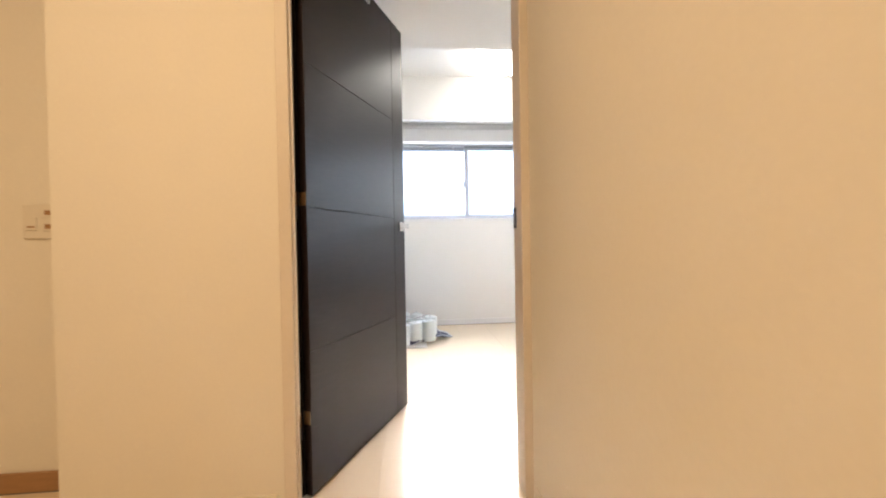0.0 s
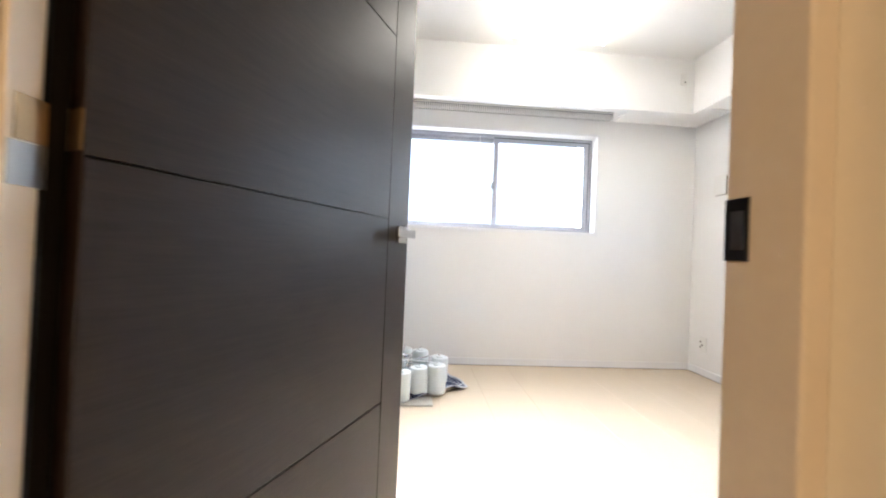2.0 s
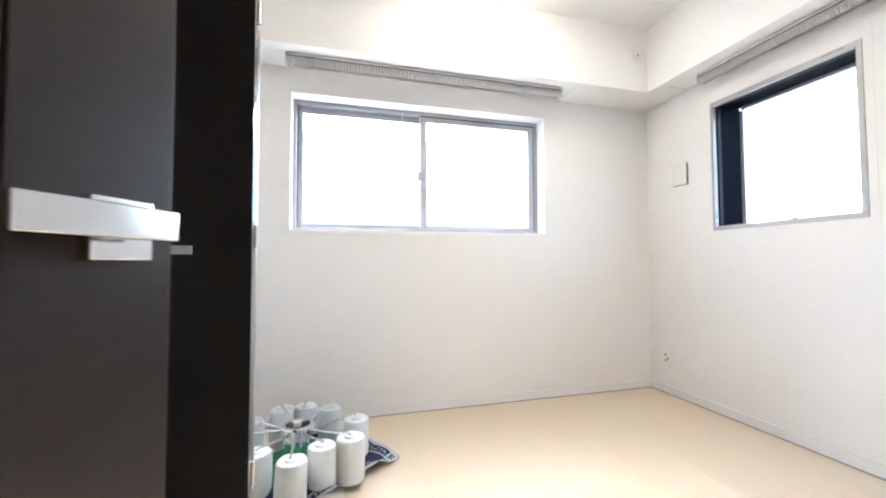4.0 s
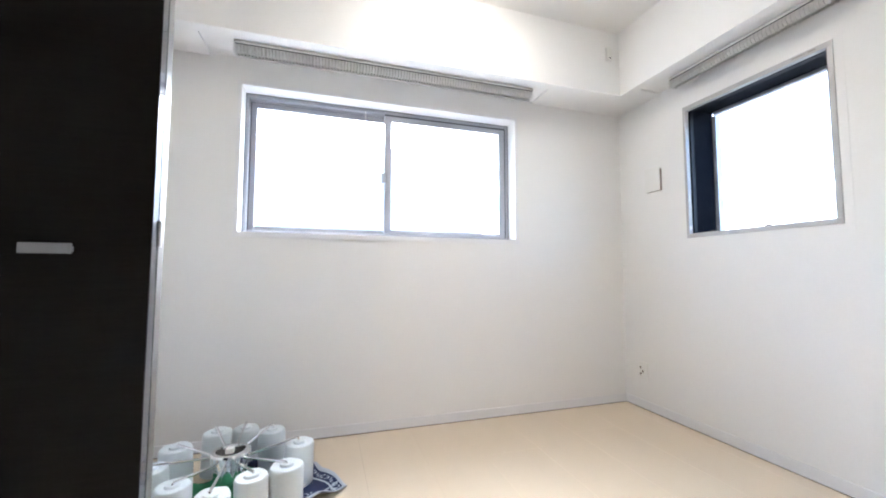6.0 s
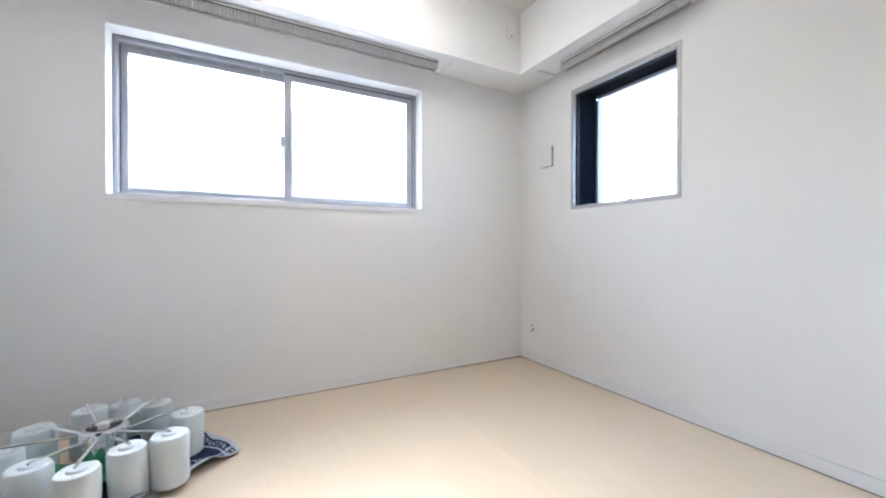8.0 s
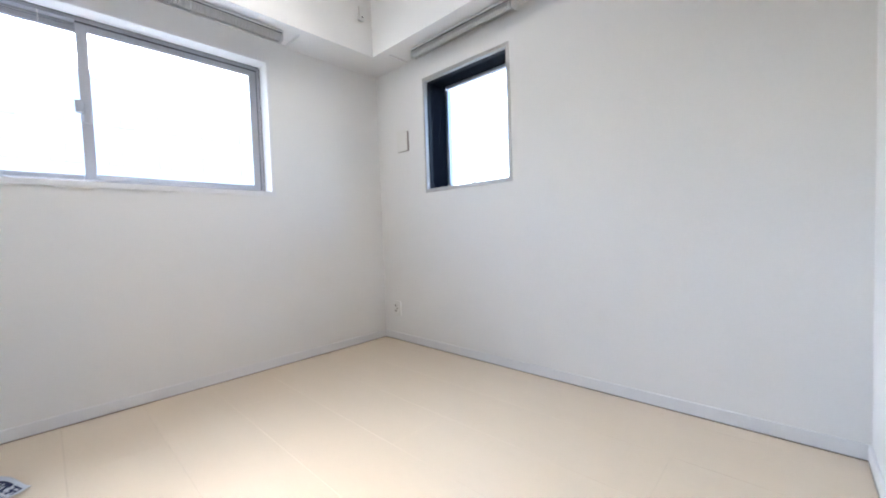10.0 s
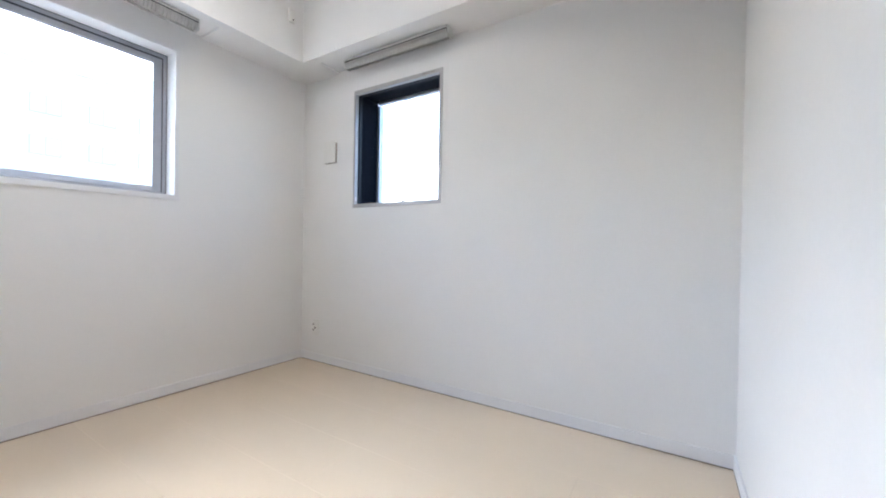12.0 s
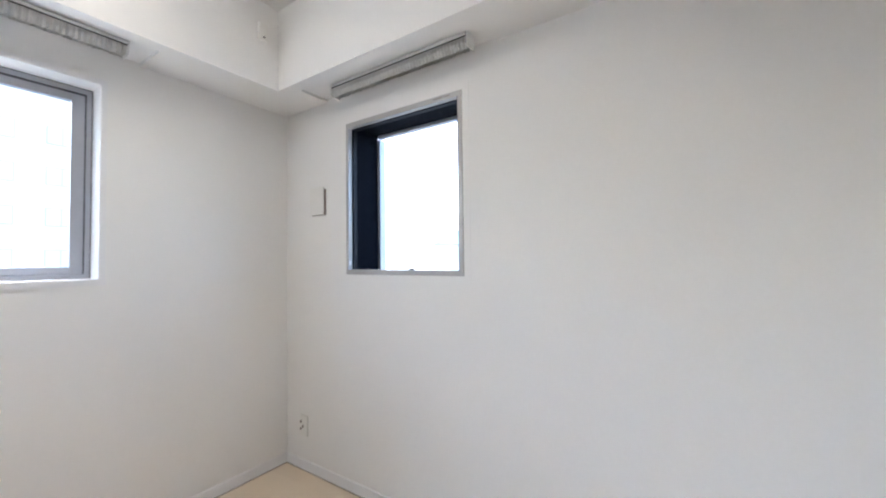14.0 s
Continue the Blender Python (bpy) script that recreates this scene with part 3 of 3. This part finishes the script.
for k, (sx, sy) in enumerate(SPOTS):
    dx, dy = sx - CX, sy - CYY
    r0, h = 0.0585 + rnd.uniform(-0.002, 0.003), 0.176 + rnd.uniform(-0.008, 0.010)
    prof = [(r0 - 0.006, 0.0), (r0, 0.006), (r0 + 0.001, h * 0.5), (r0, h - 0.012), (r0 - 0.004, h - 0.003), (r0 - 0.012, h), (0.026, h - 0.004), (0.022, h + 0.004), (0.012, h + 0.003)]
    bm = spin(prof, 30)
    for v in bm.verts:
        wob = noise.noise(Vector((v.co.x * 30 + k * 7, v.co.y * 30, v.co.z * 25)))
        v.co += Vector((v.co.x, v.co.y, 0)).normalized() * wob * 0.003 + Vector((0, 0, wob * 0.003 if v.co.z > 0.1 else 0))
        v.co.x += v.co.z * 0.03 * math.sin(k * 2.1)
        v.co.y += v.co.z * 0.03 * math.cos(k * 1.7)
    bmesh.ops.translate(bm, vec=(dx, dy, 0), verts=bm.verts)
    sh = part("wrapped_shade", bm, BUBBLE, ch, "glass shade wrapped in white bubble wrap", smooth=True)
    way = Vector((dx, dy, 0)).normalized()
    inner_p = way * 0.068 + Vector((0, 0, 0.162 if k % 2 else 0.150))
    outer_p = Vector((dx, dy, h + (0.022 if k in (4, 5, 6, 7) else 0.008)))
    bm = rod(bmesh.new(), inner_p, outer_p, 0.0052, 12)
    rod(bm, outer_p - way * 0.004, Vector((dx, dy, h - 0.006)), 0.0065, 12)
    part("arm", bm, BRIGHT, ch, smooth=True)

# towels under the chandelier
def cloth(name, x0, x1, y0, y1, material, label, turn, lift, fold_amp, seed, band=None):
    nx, ny = 80, 80
    bm = bmesh.new()
    grid = []
    for i in range(nx + 1):
        row = []
        for j in range(ny + 1):
            u, v = i / nx, j / ny
            p = Vector((x0 + (x1 - x0) * u, y0 + (y1 - y0) * v, 0))
            w = noise.noise(p * 9 + Vector((seed, 0, 0)))
            edge = max(abs(u - 0.5), abs(v - 0.5)) * 2
            p.z = lift + max(0, fold_amp * (0.5 + 0.5 * math.sin(26 * p.x + 14 * p.y + 2 * w)) * edge + 0.006 * w)
            p.x += 0.02 * noise.noise(Vector((v * 4, seed, 1)))
            p.y += 0.02 * noise.noise(Vector((u * 4, seed, 5)))
            row.append(bm.verts.new(p))
        grid.append(row)
    for i in range(nx):
        for j in range(ny):
            f = bm.faces.new((grid[i][j], grid[i + 1][j], grid[i + 1][j + 1], grid[i][j + 1]))
            if band and band(i, j):
                f.material_index = 1
    bmesh.ops.rotate(bm, cent=((x0 + x1) / 2, (y0 + y1) / 2, 0), matrix=Matrix.Rotation(radians(turn), 3, "Z"), verts=bm.verts)
    bmesh.ops.recalc_face_normals(bm, faces=bm.faces)
    me = bpy.data.meshes.new(name)
    bm.to_mesh(me)
    bm.free()
    me.materials.append(material)
    me.materials.append(TOWELWHITE)
    for p in me.polygons:
        p.use_smooth = True
    ob = new(name, me)
    md = ob.modifiers.new("thickness", "SOLIDIFY")
    md.thickness, md.offset = 0.003, 1
    return tagged(ob, label, "towel")


cloth("towel", -0.125, 0.468, 3.545, 4.01, NAVY, "navy cotton towel with a white printed border, spread under the chandelier", 36, 0.013, 0.034, 3.0,
      lambda i, j: i >= 78 or j <= 1 or i == 72 or j == 7 or (74 <= i <= 76 and j % 5 in (1, 3) and (i + j) % 3) or (3 <= j <= 5 and i % 5 in (1, 3) and (i + j) % 3))
cloth("towel", -0.093, 0.207, 3.63, 3.90, GREEN, "crumpled green cloth under the chandelier hub", 15, 0.045, 0.035, 9.0)

# ---- outside ----
structure("ground", boxes((-2500, 2500, -2500, 2500, -9.2, -9.0)), EARTH, "grey-green town ground far below", "ground")
structure("building_shell", boxes((-2.8, OUT_E, -1.5, OUT_N, -9.0, -0.26)), CONCRETE, "plain lower storeys of the building", "building")


def house(x, y, w, d, h, wall, turn, label):
    ob = thing("house", pose(x, y, -9.0, 0, 0, turn), label, "house", "houses outside")
    part("wall", boxes((-w / 2, w / 2, -d / 2, d / 2, 0, h)), wall, ob)
    bm = bmesh.new()
    v = [bm.verts.new(c) for c in ((-w / 2 - 0.4, -d / 2 - 0.4, h), (w / 2 + 0.4, -d / 2 - 0.4, h), (w / 2 + 0.4, d / 2 + 0.4, h), (-w / 2 - 0.4, d / 2 + 0.4, h), (-w / 2 + 1.5, 0, h + 2.2), (w / 2 - 1.5, 0, h + 2.2))]
    for f in ((0, 1, 5, 4), (2, 3, 4, 5), (1, 2, 5), (3, 0, 4), (3, 2, 1, 0)):
        bm.faces.new([v[i] for i in f])
    part("roof", bm, ROOF, ob)
    for s in range(max(1, int(h // 3))):
        for k in range(int(w // 3)):
            px = -w / 2 + 1.6 + k * 3
            part("window", boxes((px - 0.7, px + 0.7, -d / 2 - 0.05, -d / 2 + 0.05, 1.0 + s * 3, 2.3 + s * 3)), FARGLASS, ob)
    return ob


house(36, 24.5, 12, 9, 11.7, FACADE, 60, "pale house with a low green roof")
house(33, 38, 11, 9, 10.4, FACADE, 40, "pale house with a low green roof")


def apartment(x, y, w, d, h, label):
    ob = thing("apartment_building", pose(x, y, -9.0), label, "building", "houses outside")
    part("wall", boxes((-w / 2, w / 2, -d / 2, d / 2, 0, h)), FACADE, ob)
    part("parapet", boxes((-w / 2 - 0.15, w / 2 + 0.15, -d / 2 - 0.15, d / 2 + 0.15, h, h + 0.5)), FACADE, ob)
    for k in range(int(h // 3)):
        z = 1.0 + k * 3
        for j in range(int(w // 3.2)):
            px = -w / 2 + 1.6 + j * 3.2
            wd = part("window", boxes((px - 0.85, px + 0.85, -d / 2 - 0.06, -d / 2 + 0.05, z, z + 1.35)), PALEALU, ob)
            part("pane", boxes((px - 0.78, px - 0.04, -d / 2 - 0.075, -d / 2 - 0.06, z + 0.08, z + 1.27), (px + 0.04, px + 0.78, -d / 2 - 0.075, -d / 2 - 0.06, z + 0.08, z + 1.27)), FARGLASS, wd)


apartment(4, 46, 26, 10, 22.5, "pale apartment block seen across the street")

# ---- floor planks ----
structure("floor", boxes((-2.8, OUT_E, -1.5, OUT_N, -0.25, -0.006)), JOINT, "pale maple laminate floor of long planks", "floor")
floor = bpy.data.objects["floor"]
PW, PL = 0.303, 1.818
plank_meshes = {}


def plank(x, y, w, l):
    key = (round(w, 3), round(l, 3))
    if key not in plank_meshes:
        bm = bmesh.new()
        g = 0.0
        top = [(g + 0.0006, g + 0.0006), (w - g - 0.0006, g + 0.0006), (w - g - 0.0006, l - g - 0.0006), (g + 0.0006, l - g - 0.0006)]
        low = [(g, g), (w - g, g), (w - g, l - g), (g, l - g)]
        a = [bm.verts.new((px, py, 0)) for px, py in top]
        b = [bm.verts.new((px, py, -0.0008)) for px, py in low]
        c = [bm.verts.new((px, py, -0.007)) for px, py in low]
        bm.faces.new(a)
        for k in range(4):
            bm.faces.new((b[k], b[(k + 1) % 4], a[(k + 1) % 4], a[k]))
            bm.faces.new((c[k], c[(k + 1) % 4], b[(k + 1) % 4], b[k]))
        plank_meshes[key] = mesh_of("plank", bm, FLOOR)
    ob = new("plank", plank_meshes[key])
    ob.location = (x, y, 0)
    ob.parent = floor


x, k = -2.7, 0
while x < XE - 0.001:
    w = min(PW, XE - x)
    y = -1.4 - (k * 0.47 % 1) * PL
    while y < YN:
        y0, y1 = max(y, -1.4), min(y + PL, YN)
        if y1 - y0 > 0.02 and (x > XW - 0.7 or y0 < 1.8):
            plank(x, y0, w, y1 - y0)
        y += PL
    x += PW
    k += 1
